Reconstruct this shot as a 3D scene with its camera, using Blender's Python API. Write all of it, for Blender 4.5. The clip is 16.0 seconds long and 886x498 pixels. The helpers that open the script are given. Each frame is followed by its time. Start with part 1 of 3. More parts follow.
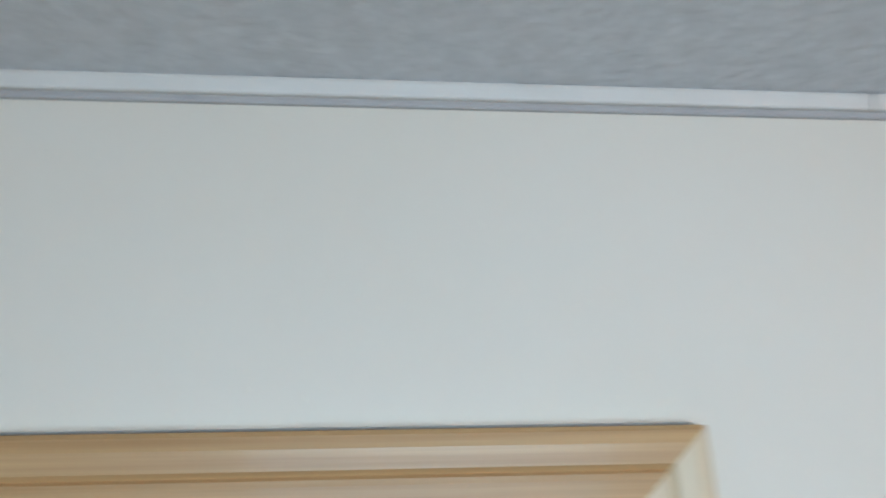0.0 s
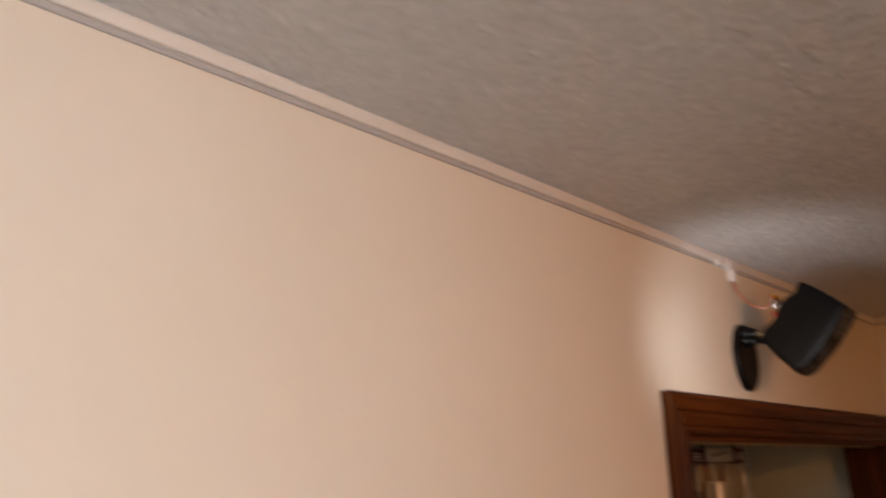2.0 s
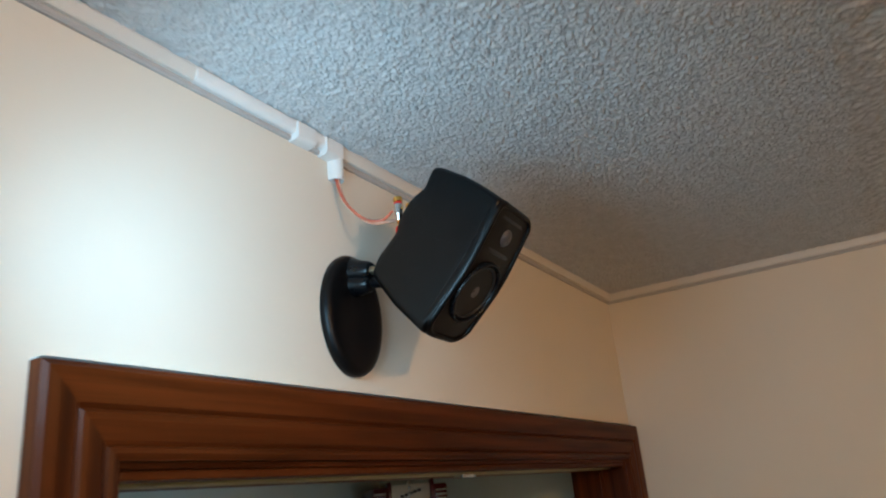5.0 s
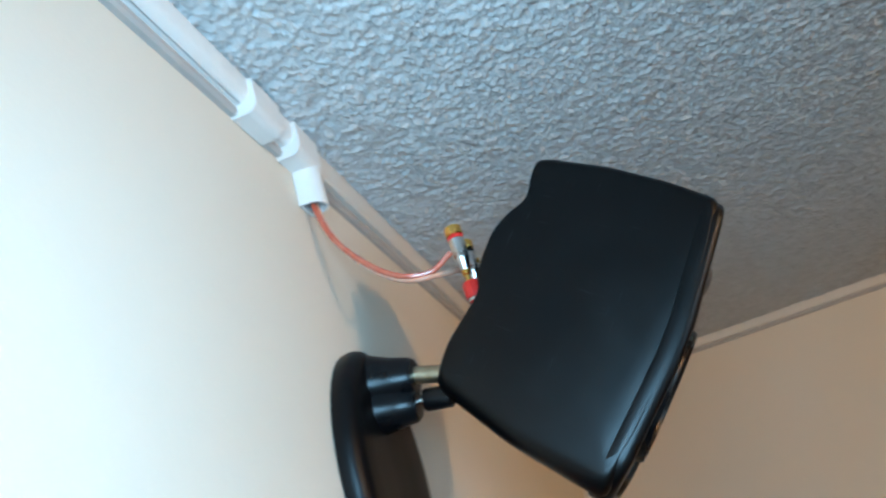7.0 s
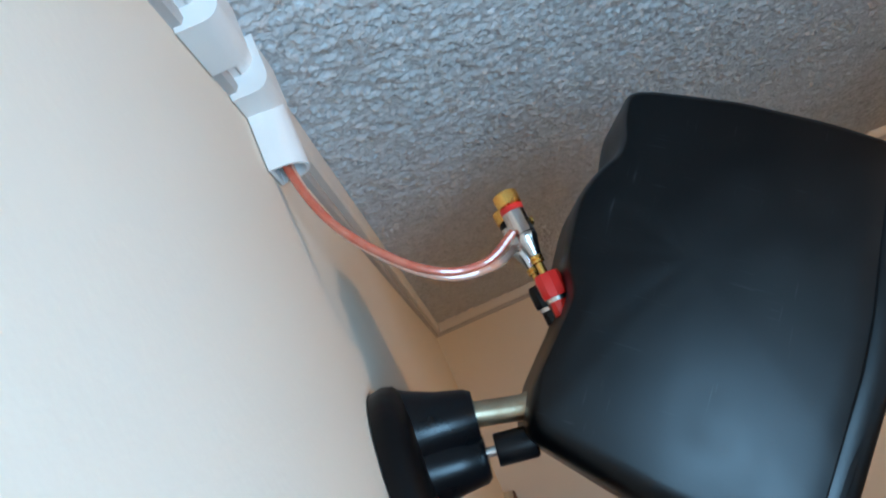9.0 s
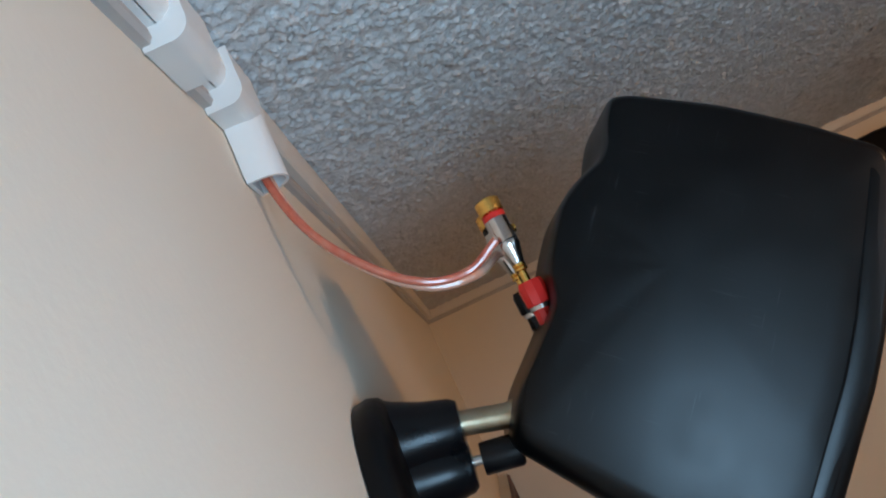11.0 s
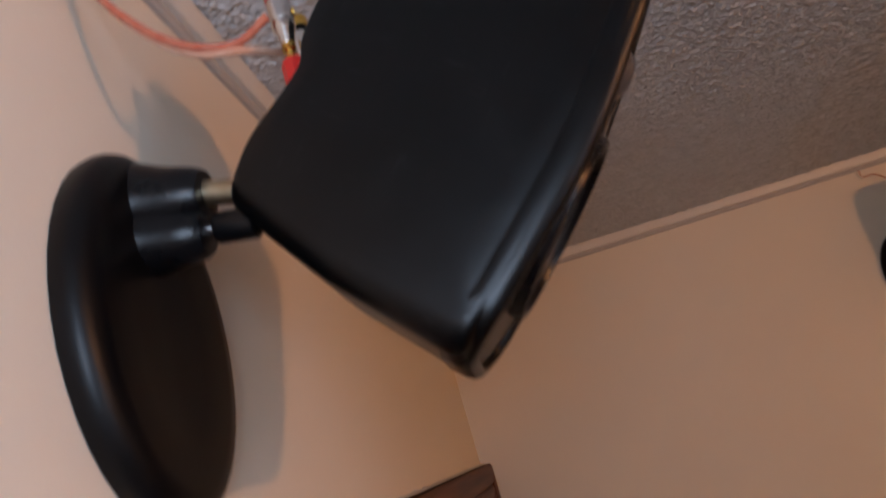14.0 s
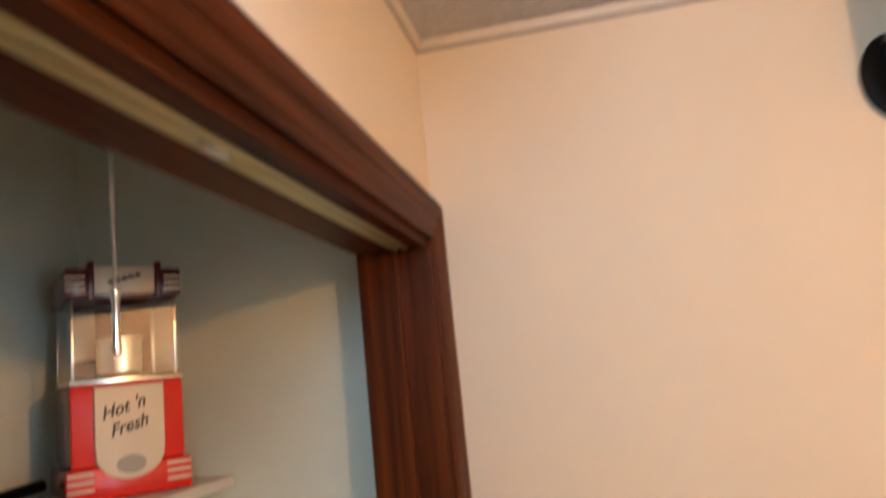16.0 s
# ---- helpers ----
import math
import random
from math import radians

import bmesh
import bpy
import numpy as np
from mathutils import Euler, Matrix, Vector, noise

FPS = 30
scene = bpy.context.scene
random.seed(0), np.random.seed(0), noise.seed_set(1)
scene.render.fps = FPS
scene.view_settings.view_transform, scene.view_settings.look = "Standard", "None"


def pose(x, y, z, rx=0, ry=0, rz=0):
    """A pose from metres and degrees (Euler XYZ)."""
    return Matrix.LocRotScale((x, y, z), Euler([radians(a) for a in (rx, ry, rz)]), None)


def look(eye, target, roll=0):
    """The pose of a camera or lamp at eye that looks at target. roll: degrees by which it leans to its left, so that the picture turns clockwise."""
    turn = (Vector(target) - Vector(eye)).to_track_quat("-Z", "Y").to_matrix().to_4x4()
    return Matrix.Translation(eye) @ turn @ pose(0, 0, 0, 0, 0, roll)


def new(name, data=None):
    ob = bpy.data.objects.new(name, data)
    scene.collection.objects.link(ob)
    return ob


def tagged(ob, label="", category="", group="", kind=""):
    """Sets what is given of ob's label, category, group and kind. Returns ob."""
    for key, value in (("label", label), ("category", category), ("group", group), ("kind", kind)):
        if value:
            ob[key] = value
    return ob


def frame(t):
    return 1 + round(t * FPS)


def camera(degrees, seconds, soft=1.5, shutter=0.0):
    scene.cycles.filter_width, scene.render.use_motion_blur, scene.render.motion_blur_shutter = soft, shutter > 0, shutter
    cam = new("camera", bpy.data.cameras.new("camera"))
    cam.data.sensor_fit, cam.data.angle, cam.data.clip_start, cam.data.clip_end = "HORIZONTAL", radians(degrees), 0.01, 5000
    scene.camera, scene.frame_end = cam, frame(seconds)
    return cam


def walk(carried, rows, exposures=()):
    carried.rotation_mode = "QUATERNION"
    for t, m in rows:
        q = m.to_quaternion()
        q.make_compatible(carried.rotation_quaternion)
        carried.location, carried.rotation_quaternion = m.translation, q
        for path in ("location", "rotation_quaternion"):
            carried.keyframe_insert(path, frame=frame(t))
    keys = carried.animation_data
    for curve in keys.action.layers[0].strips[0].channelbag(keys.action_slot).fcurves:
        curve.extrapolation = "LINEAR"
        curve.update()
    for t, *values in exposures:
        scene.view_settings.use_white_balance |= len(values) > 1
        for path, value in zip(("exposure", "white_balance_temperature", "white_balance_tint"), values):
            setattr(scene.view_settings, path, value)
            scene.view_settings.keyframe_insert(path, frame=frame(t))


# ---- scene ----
cam = camera(62.0, 16.0, soft=2.0, shutter=0.6)
PATH = [
    (0, (-3.441, -0.614, 1.998), (-3.254, 1.227, 2.759), -1.8),
    (0.5, (-3.335, -0.617, 1.997), (-2.74, 1.149, 2.724), -3.8),
    (1, (-3.155, -0.633, 1.995), (-2.284, 1.021, 2.706), -4.2),
    (1.5, (-2.967, -0.677, 1.977), (-1.825, 0.835, 2.616), -2.4),
    (2, (-2.772, -0.718, 1.959), (-1.415, 0.635, 2.532), -1.0),
    (2.5, (-2.602, -0.732, 1.931), (-1.046, 0.429, 2.413), -3.6),
    (3, (-2.416, -0.648, 1.945), (-0.782, 0.402, 2.425), -3.9),
    (3.5, (-2.245, -0.614, 1.947), (-0.574, 0.351, 2.472), -4.9),
    (5.8, (-1.661, -0.387, 2.001), (-0.018, 0.448, 2.776), -6.8),
    (6, (-1.643, -0.323, 2.017), (0.037, 0.388, 2.834), -8.6),
    (6.5, (-1.543, -0.227, 2.086), (0.173, 0.391, 2.907), -14.0),
    (7, (-1.502, -0.158, 2.125), (0.295, 0.177, 2.937), -17.1),
    (7.5, (-1.468, -0.122, 2.164), (0.435, -0.075, 2.777), -20.1),
    (8, (-1.427, -0.077, 2.196), (0.513, -0.155, 2.676), -23.3),
    (8.5, (-1.394, -0.043, 2.226), (0.578, -0.078, 2.563), -25.2),
    (9, (-1.394, -0.047, 2.247), (0.56, -0.093, 2.675), -24.1),
    (11.5, (-1.394, -0.057, 2.257), (0.576, -0.08, 2.601), -25.9),
    (12, (-1.392, -0.058, 2.257), (0.583, -0.052, 2.576), -26.6),
    (12.5, (-1.389, -0.059, 2.255), (0.589, -0.049, 2.55), -26.8),
    (13, (-1.386, -0.065, 2.246), (0.592, -0.031, 2.545), -26.7),
    (13.5, (-1.377, -0.106, 2.2), (0.588, -0.053, 2.568), -25.1),
    (14, (-1.351, -0.149, 2.113), (0.569, 0.0, 2.656), -16.4),
    (14.5, (-1.385, -0.159, 2.043), (0.512, 0.058, 2.639), -13.1),
    (15, (-1.449, -0.211, 1.985), (0.497, -0.068, 2.424), -8.1),
    (15.5, (-1.459, -0.249, 1.923), (0.499, -0.075, 2.291), -7.5),
    (16, (-1.327, -0.261, 1.788), (0.612, 0.102, 2.116), -5.9),
]

# exposure and white balance drift of the clip's automatic camera
EXPOSURES = [
    (0, -0.76, 5700, 9.0),
    (1, -0.98, 7050, 20.0),
    (2, -0.62, 7900, 27.0),
    (3, -0.12, 6450, 9.0),
    (3.5, 0.02, 5750, 4.0),
    (6, 0.50, 4700, -11.5),
    (6.5, 0.56, 4600, -11.5),
    (7.5, 0.62, 4450, -10.5),
    (8.5, 0.50, 4500, -7.0),
    (11.5, -0.08, 5050, 0.5),
    (13, -0.10, 4980, 4.0),
    (14, 0.03, 5900, 21.0),
    (14.5, 0.28, 6000, 18.0),
    (15, 0.46, 7500, 22.0),
    (15.5, 1.14, 6550, 12.0),
    (16, 1.60, 5350, 3.5),
]
walk(cam, [(t, look(eye, target, roll)) for t, eye, target, roll in PATH], EXPOSURES)

# ---------------------------------------------------------------- plan
H = 2.425            # ceiling
WEST, SOUTH = -4.1, -2.3
TH = 0.12            # wall thickness
DX0, DX1, DZ = -1.399, -0.078, 2.020    # closet opening inside its casing
CX, CY = -0.05, 0.711  # closet side wall and back wall
SHELF = 1.645
LAMP = (-1.85, -1.75, 2.33)

# ---------------------------------------------------------------- light
world = bpy.data.worlds.new("world")
scene.world = world
world.use_nodes = True
wn = world.node_tree.nodes
sky = wn.new("ShaderNodeTexSky")
sky.sky_type = "NISHITA"
sky.sun_disc = False
sky.sun_elevation, sky.sun_rotation = radians(35), radians(200)
world.node_tree.links.new(sky.outputs[0], wn["Background"].inputs[0])
wn["Background"].inputs[1].default_value = 0.05


def lamp(name, kind, energy, color, m, **more):
    data = bpy.data.lights.new(name, kind)
    data.energy, data.color = energy, color
    for key, value in more.items():
        if key == "size":
            data.size = value
        elif key == "size_y":
            data.shape, data.size_y = "RECTANGLE", value
        elif key == "spread":
            data.spread = radians(value)
        elif key == "cone":
            data.spot_size, data.spot_blend = radians(value), 1.0
        elif key == "radius":
            data.shadow_soft_size = value
    ob = new(name, data)
    ob.matrix_world = m
    return ob


# daylight in the opening of the window, and the warm ceiling lamp
WIN = (-3.95, -2.45, 0.95, 2.15)
lamp("window_daylight", "AREA", 20, (0.64, 0.86, 1.0), look((-3.20, SOUTH - 0.03, 1.55), (-3.15, 0, 1.75)), size=1.44, size_y=1.16, spread=84)
lamp("ceiling_lamp_light", "POINT", 28, (1.0, 0.44, 0.14), pose(*LAMP), radius=0.05)
# fixed cool white spot added near the loudspeaker, replacing the camera's own moving light
lamp("phone_light_stand_in", "SPOT", 6.3, (0.70, 0.88, 1.0), look((-1.58, -0.18, 2.155), (-1.04, -0.07, 2.22)), radius=0.10, cone=114)


# ---------------------------------------------------------------- materials
def material(name, color, rough=0.6, metal=0.0, second=None, scale=20.0, mix=0.5, bump=0.0, bump_scale=200.0, stretch=(1, 1, 1),
             rough2=None, coat=0.0, spec=0.5, distance=0.002, detail=6.0, fine=0.0, fine_scale=900.0):
    """A surface with colour that varies at one scale, and relief at two others."""
    mat = bpy.data.materials.new(name)
    mat.use_nodes = True
    nt = mat.node_tree
    n, link = nt.nodes, nt.links.new
    b = n["Principled BSDF"]
    b.inputs["Base Color"].default_value = (*color, 1)
    b.inputs["Roughness"].default_value = rough
    b.inputs["Metallic"].default_value = metal
    b.inputs["Coat Weight"].default_value = coat
    b.inputs["Specular IOR Level"].default_value = spec
    tc = n.new("ShaderNodeTexCoord")
    mp = n.new("ShaderNodeMapping")
    mp.inputs["Scale"].default_value = stretch
    link(tc.outputs["Object"], mp.inputs[0])
    if second:
        no = n.new("ShaderNodeTexNoise")
        no.inputs["Scale"].default_value, no.inputs["Detail"].default_value = scale, detail
        link(mp.outputs[0], no.inputs["Vector"])
        ra = n.new("ShaderNodeMapRange")
        ra.inputs[1].default_value, ra.inputs[2].default_value = 0.5 - mix / 2, 0.5 + mix / 2
        link(no.outputs[0], ra.inputs[0])
        mx = n.new("ShaderNodeMix")
        mx.data_type = "RGBA"
        mx.inputs[6].default_value, mx.inputs[7].default_value = (*color, 1), (*second, 1)
        link(ra.outputs[0], mx.inputs[0])
        link(mx.outputs[2], b.inputs["Base Color"])
        if rough2 is not None:
            rr = n.new("ShaderNodeMapRange")
            rr.inputs[3].default_value, rr.inputs[4].default_value = rough, rough2
            link(ra.outputs[0], rr.inputs[0])
            link(rr.outputs[0], b.inputs["Roughness"])
    last = None
    for strength, s in ((bump, bump_scale), (fine, fine_scale)):
        if strength:
            no = n.new("ShaderNodeTexNoise")
            no.inputs["Scale"].default_value, no.inputs["Detail"].default_value = s, 3
            link(mp.outputs[0], no.inputs["Vector"])
            bu = n.new("ShaderNodeBump")
            bu.inputs["Strength"].default_value, bu.inputs["Distance"].default_value = strength, distance
            link(no.outputs[0], bu.inputs["Height"])
            if last:
                link(last.outputs[0], bu.inputs["Normal"])
            link(bu.outputs[0], b.inputs["Normal"])
            last = bu
    return mat


M_WALL = material("wall_paint", (0.78, 0.70, 0.585), 0.62, second=(0.74, 0.66, 0.54), scale=3.0, mix=0.6, bump=0.10, bump_scale=60, fine=0.08, fine_scale=300)
M_CLOSET = material("closet_paint", (0.66, 0.70, 0.63), 0.6, second=(0.60, 0.64, 0.57), scale=4.0, bump=0.15, bump_scale=120)
M_CEIL = material("ceiling_texture", (0.74, 0.73, 0.72), 0.25, second=(0.62, 0.61, 0.60), scale=60, bump=0.85, bump_scale=520, distance=0.0016)
M_TRIM = material("trim_paint", (0.74, 0.69, 0.62), 0.45, second=(0.68, 0.63, 0.56), scale=12, bump=0.1, bump_scale=60)
# darker than the moulding: the shadow line below it is put into this colour
M_GROOVE_SHADE = material("trim_groove_shade", (0.50, 0.47, 0.44), 0.6, second=(0.42, 0.39, 0.37), scale=30)
M_RACE = material("raceway_plastic", (0.83, 0.81, 0.78), 0.33, second=(0.78, 0.76, 0.73), scale=25, bump=0.05, bump_scale=80)
M_CAULK = material("caulk", (0.80, 0.80, 0.78), 0.6, second=(0.72, 0.72, 0.70), scale=60, bump=0.6, bump_scale=70)
M_WOOD = material("dark_stained_wood", (0.125, 0.030, 0.0055), 0.36, second=(0.016, 0.0036, 0.0006), scale=9, mix=0.55, spec=0.06, stretch=(0.35, 9, 9), bump=0.12, bump_scale=20, rough2=0.42, coat=0.025)
M_WOOD_V = material("dark_stained_wood_upright", (0.125, 0.033, 0.006), 0.36, second=(0.026, 0.006, 0.0015), scale=7, mix=0.5, spec=0.14, stretch=(9, 9, 0.35), bump=0.12, bump_scale=20, rough2=0.42, coat=0.025)
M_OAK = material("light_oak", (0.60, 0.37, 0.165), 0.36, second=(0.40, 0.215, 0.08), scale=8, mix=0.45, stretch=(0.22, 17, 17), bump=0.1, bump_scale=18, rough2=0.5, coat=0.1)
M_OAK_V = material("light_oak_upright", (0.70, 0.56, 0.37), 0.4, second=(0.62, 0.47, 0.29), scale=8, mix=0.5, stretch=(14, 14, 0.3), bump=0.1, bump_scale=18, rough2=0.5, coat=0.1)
M_BLACK = material("matt_black_plastic", (0.0008, 0.0009, 0.0011), 0.31, second=(0.0013, 0.0014, 0.0016), scale=45, mix=0.4, rough2=0.38, spec=0.26, bump=0.06, bump_scale=900, distance=0.0004)


def scuffed(mat, strength=0.045):
    """Adds short pale scratches to a dark surface."""
    nt = mat.node_tree
    n, link = nt.nodes, nt.links.new
    b = n["Principled BSDF"]
    src = b.inputs["Base Color"].links[0].from_socket
    tc = n.new("ShaderNodeTexCoord")
    last = src
    for k, (rot, stretch) in enumerate((((0.5, 0.2, 0.0), (40, 900, 60)), ((-0.4, 0.1, 0.0), (40, 50, 1100)))):
        mp = n.new("ShaderNodeMapping")
        mp.inputs["Rotation"].default_value, mp.inputs["Scale"].default_value = rot, stretch
        link(tc.outputs["Object"], mp.inputs[0])
        no = n.new("ShaderNodeTexNoise")
        no.inputs["Scale"].default_value, no.inputs["Detail"].default_value = 1.0, 2.0
        link(mp.outputs[0], no.inputs["Vector"])
        where = n.new("ShaderNodeTexNoise")
        where.inputs["Scale"].default_value = 38.0 + 9 * k
        link(tc.outputs["Object"], where.inputs["Vector"])
        a = n.new("ShaderNodeMapRange")
        a.inputs[1].default_value, a.inputs[2].default_value = 0.66, 0.74
        link(no.outputs[0], a.inputs[0])
        c = n.new("ShaderNodeMapRange")
        c.inputs[1].default_value, c.inputs[2].default_value = 0.54, 0.62
        link(where.outputs[0], c.inputs[0])
        mu = n.new("ShaderNodeMath")
        mu.operation = "MULTIPLY"
        link(a.outputs[0], mu.inputs[0])
        link(c.outputs[0], mu.inputs[1])
        mx = n.new("ShaderNodeMix")
        mx.data_type = "RGBA"
        mx.inputs[7].default_value = (strength, strength, strength * 1.05, 1)
        link(mu.outputs[0], mx.inputs[0])
        link(last, mx.inputs[6])
        last = mx.outputs[2]
    link(last, b.inputs["Base Color"])
    return mat


scuffed(M_BLACK, 0.017)
M_PLATE = material("black_plate_plastic", (0.0016, 0.0016, 0.002), 0.36, second=(0.0025, 0.0025, 0.003), scale=40, rough2=0.42, spec=0.22)
M_BLACK_GLOSS = material("satin_black_plastic", (0.003, 0.003, 0.0036), 0.24, second=(0.004, 0.004, 0.005), scale=50, rough2=0.32, spec=0.28)
M_RUBBER = material("rubber_surround", (0.014, 0.014, 0.014), 0.5, second=(0.02, 0.02, 0.02), scale=80)
M_CONE = material("speaker_cone", (0.085, 0.078, 0.08), 0.42, second=(0.06, 0.055, 0.056), scale=60, bump=0.1, bump_scale=300)
M_CAP = material("dust_cap_foil", (0.17, 0.155, 0.15), 0.26, 0.5, second=(0.13, 0.12, 0.12), scale=90, rough2=0.32)
M_HORN = material("tweeter_plate", (0.022, 0.024, 0.027), 0.28, second=(0.016, 0.018, 0.02), scale=60)
M_BRASS = material("worn_nickel_brass", (0.62, 0.54, 0.38), 0.28, 1.0, second=(0.42, 0.34, 0.22), scale=90, rough2=0.45, bump=0.1, bump_scale=300)
M_GOLD = material("gold_plate", (0.95, 0.62, 0.16), 0.22, 1.0, second=(0.85, 0.5, 0.1), scale=120, rough2=0.3)
M_CHROME = material("chrome", (0.78, 0.76, 0.74), 0.12, 1.0, second=(0.6, 0.58, 0.56), scale=50, rough2=0.22)
M_STEEL = material("brushed_steel", (0.80, 0.79, 0.77), 0.36, 1.0, second=(0.70, 0.69, 0.67), scale=30, stretch=(1, 1, 9), rough2=0.46)
M_RED = material("red_plastic", (0.62, 0.02, 0.012), 0.35, second=(0.5, 0.015, 0.01), scale=50)
M_REDP = material("red_enamel", (0.72, 0.018, 0.008), 0.26, second=(0.62, 0.015, 0.007), scale=12, coat=0.08)
M_MAROON = material("maroon_plastic", (0.09, 0.008, 0.012), 0.25, second=(0.06, 0.006, 0.008), scale=30, coat=0.3)
M_CABLE = material("clear_copper_cable", (0.56, 0.27, 0.17), 0.25, second=(0.70, 0.46, 0.34), scale=110, stretch=(1, 1, 1), coat=0.6)
M_CABLE_R = material("red_striped_cable", (0.44, 0.062, 0.028), 0.25, second=(0.54, 0.20, 0.12), scale=120, coat=0.6)
M_CURTAIN = material("dark_red_cloth", (0.035, 0.006, 0.005), 0.85, second=(0.02, 0.004, 0.003), scale=30, bump=0.3, bump_scale=700)
M_CREAM = material("cream_panel", (0.66, 0.60, 0.48), 0.35, second=(0.60, 0.54, 0.42), scale=15)
M_COVER = material("beige_cover", (0.42, 0.35, 0.25), 0.5, second=(0.36, 0.30, 0.21), scale=20)
M_INK = material("dark_ink", (0.03, 0.025, 0.02), 0.5)
M_TRACKM = material("brass_track_metal", (0.58, 0.53, 0.29), 0.30, 1.0, second=(0.44, 0.40, 0.22), scale=14, stretch=(0.2, 6, 6), rough2=0.5)
M_SHELF = material("white_shelf", (0.72, 0.71, 0.68), 0.5, second=(0.66, 0.65, 0.62), scale=8)
M_CARPET = material("carpet", (0.16, 0.12, 0.09), 0.95, second=(0.11, 0.085, 0.06), scale=90, bump=0.8, bump_scale=500)


def glass(name, rough=0.02, tint=(0.95, 0.97, 0.97)):
    mat = material(name, tint, rough)
    b = mat.node_tree.nodes["Principled BSDF"]
    b.inputs["Transmission Weight"].default_value = 1.0
    b.inputs["IOR"].default_value = 1.45
    b.inputs["Specular IOR Level"].default_value = 0.25
    return mat


M_GLASS = glass("clear_glass")


# ---------------------------------------------------------------- mesh helpers
def mesh(name, bm, mat, smooth=False, angle=0.6):
    me = bpy.data.meshes.new(name)
    bmesh.ops.recalc_face_normals(bm, faces=bm.faces[:])
    if smooth:
        for f in bm.faces:
            f.smooth = True
        for e in bm.edges:
            if len(e.link_faces) == 2 and e.calc_face_angle(0) > angle:
                e.smooth = False
    bm.to_mesh(me)
    bm.free()
    me.materials.append(mat)
    return me


def part(name, bm, mat, parent=None, label="", smooth=True, angle=0.6):
    ob = new(name, mesh(name, bm, mat, smooth, angle))
    if parent is not None:
        ob.parent = parent
    if label:
        ob["label"] = label
    return ob


def thing(name, label, category, group="", kind="", at=None):
    ob = new(name)
    ob.empty_display_size = 0.02
    if at is not None:
        ob.matrix_world = at
    return tagged(ob, label, category, group, kind)


def box(x0, x1, y0, y1, z0, z1, bevel=0.0, segs=2, bm=None):
    bm = bm or bmesh.new()
    m = Matrix.LocRotScale(((x0 + x1) / 2, (y0 + y1) / 2, (z0 + z1) / 2), None, (abs(x1 - x0), abs(y1 - y0), abs(z1 - z0)))
    made = bmesh.ops.create_cube(bm, size=1, matrix=m)
    if bevel:
        edges = list({e for v in made["verts"] for e in v.link_edges})
        bmesh.ops.bevel(bm, geom=edges, offset=bevel, segments=segs, affect="EDGES", profile=0.5)
    return bm


def loft(rings, closed=True, caps=True, bm=None):
    """Skin a list of rings, each with the same number of points."""
    bm = bm or bmesh.new()
    vs = [[bm.verts.new(p) for p in r] for r in rings]
    k = len(rings[0])
    for a, b in zip(vs, vs[1:]):
        for i in range(k if closed else k - 1):
            j = (i + 1) % k
            bm.faces.new((a[i], a[j], b[j], b[i]))
    if caps and closed:
        bm.faces.new(vs[0])
        bm.faces.new(vs[-1])
    return bm


def lathe(profile, m=None, n=32, bm=None):
    """Turn (radius, height) rows round z."""
    rings = [[((r if r > 1e-5 else 1e-5) * math.cos(2 * math.pi * i / n), (r if r > 1e-5 else 1e-5) * math.sin(2 * math.pi * i / n), h)
              for i in range(n)] for r, h in profile]
    if m is not None:
        rings = [[m @ Vector(p) for p in r] for r in rings]
    return loft(rings, bm=bm)


def axis_pose(at, way):
    """A pose whose z points along way."""
    return Matrix.Translation(at) @ Vector(way).to_track_quat("Z", "Y").to_matrix().to_4x4()


def sweep(points, radius, n=10, bm=None, steps=8):
    """A round tube along a smooth line through points."""
    p = [Vector(q) for q in points]
    p = [p[0] * 2 - p[1]] + p + [p[-1] * 2 - p[-2]]
    line = []
    for a, b, c, d in zip(p, p[1:], p[2:], p[3:]):
        for s in range(steps):
            t = s / steps
            line.append(0.5 * (2 * b + (c - a) * t + (2 * a - 5 * b + 4 * c - d) * t * t + (3 * b - a - 3 * c + d) * t ** 3))
    line.append(p[-2])
    rings, up = [], Vector((0.31, 0.2, 0.93))
    for i, q in enumerate(line):
        way = (line[min(i + 1, len(line) - 1)] - line[max(i - 1, 0)]).normalized()
        side = way.cross(up).normalized()
        up = side.cross(way).normalized()
        rings.append([q + radius * (math.cos(2 * math.pi * k / n) * side + math.sin(2 * math.pi * k / n) * up) for k in range(n)])
    return loft(rings, bm=bm)


# ---------------------------------------------------------------- shell
def slab(name, label, mat, *dims):
    return tagged(part(name, box(*dims), mat, smooth=False), label, name.split("_")[0], kind="structure")


def pierced_wall(name, label, mat, axis, at0, at1, lo, hi, z1, hole):
    """A wall along x (axis 0) or y (axis 1) with one opening (from, to, bottom, top)."""
    bm = bmesh.new()
    h0, h1, hz0, hz1 = hole

    def put(a, b, c, d):
        if b - a > 1e-4 and d - c > 1e-4:
            box(*((a, b, at0, at1) if axis == 0 else (at0, at1, a, b)), c, d, bm=bm)
    put(lo, h0, 0, z1)
    put(h1, hi, 0, z1)
    put(h0, h1, hz1, z1)
    put(h0, h1, 0, hz0)
    return tagged(part(name, bm, mat, smooth=False), label, "wall", kind="structure")


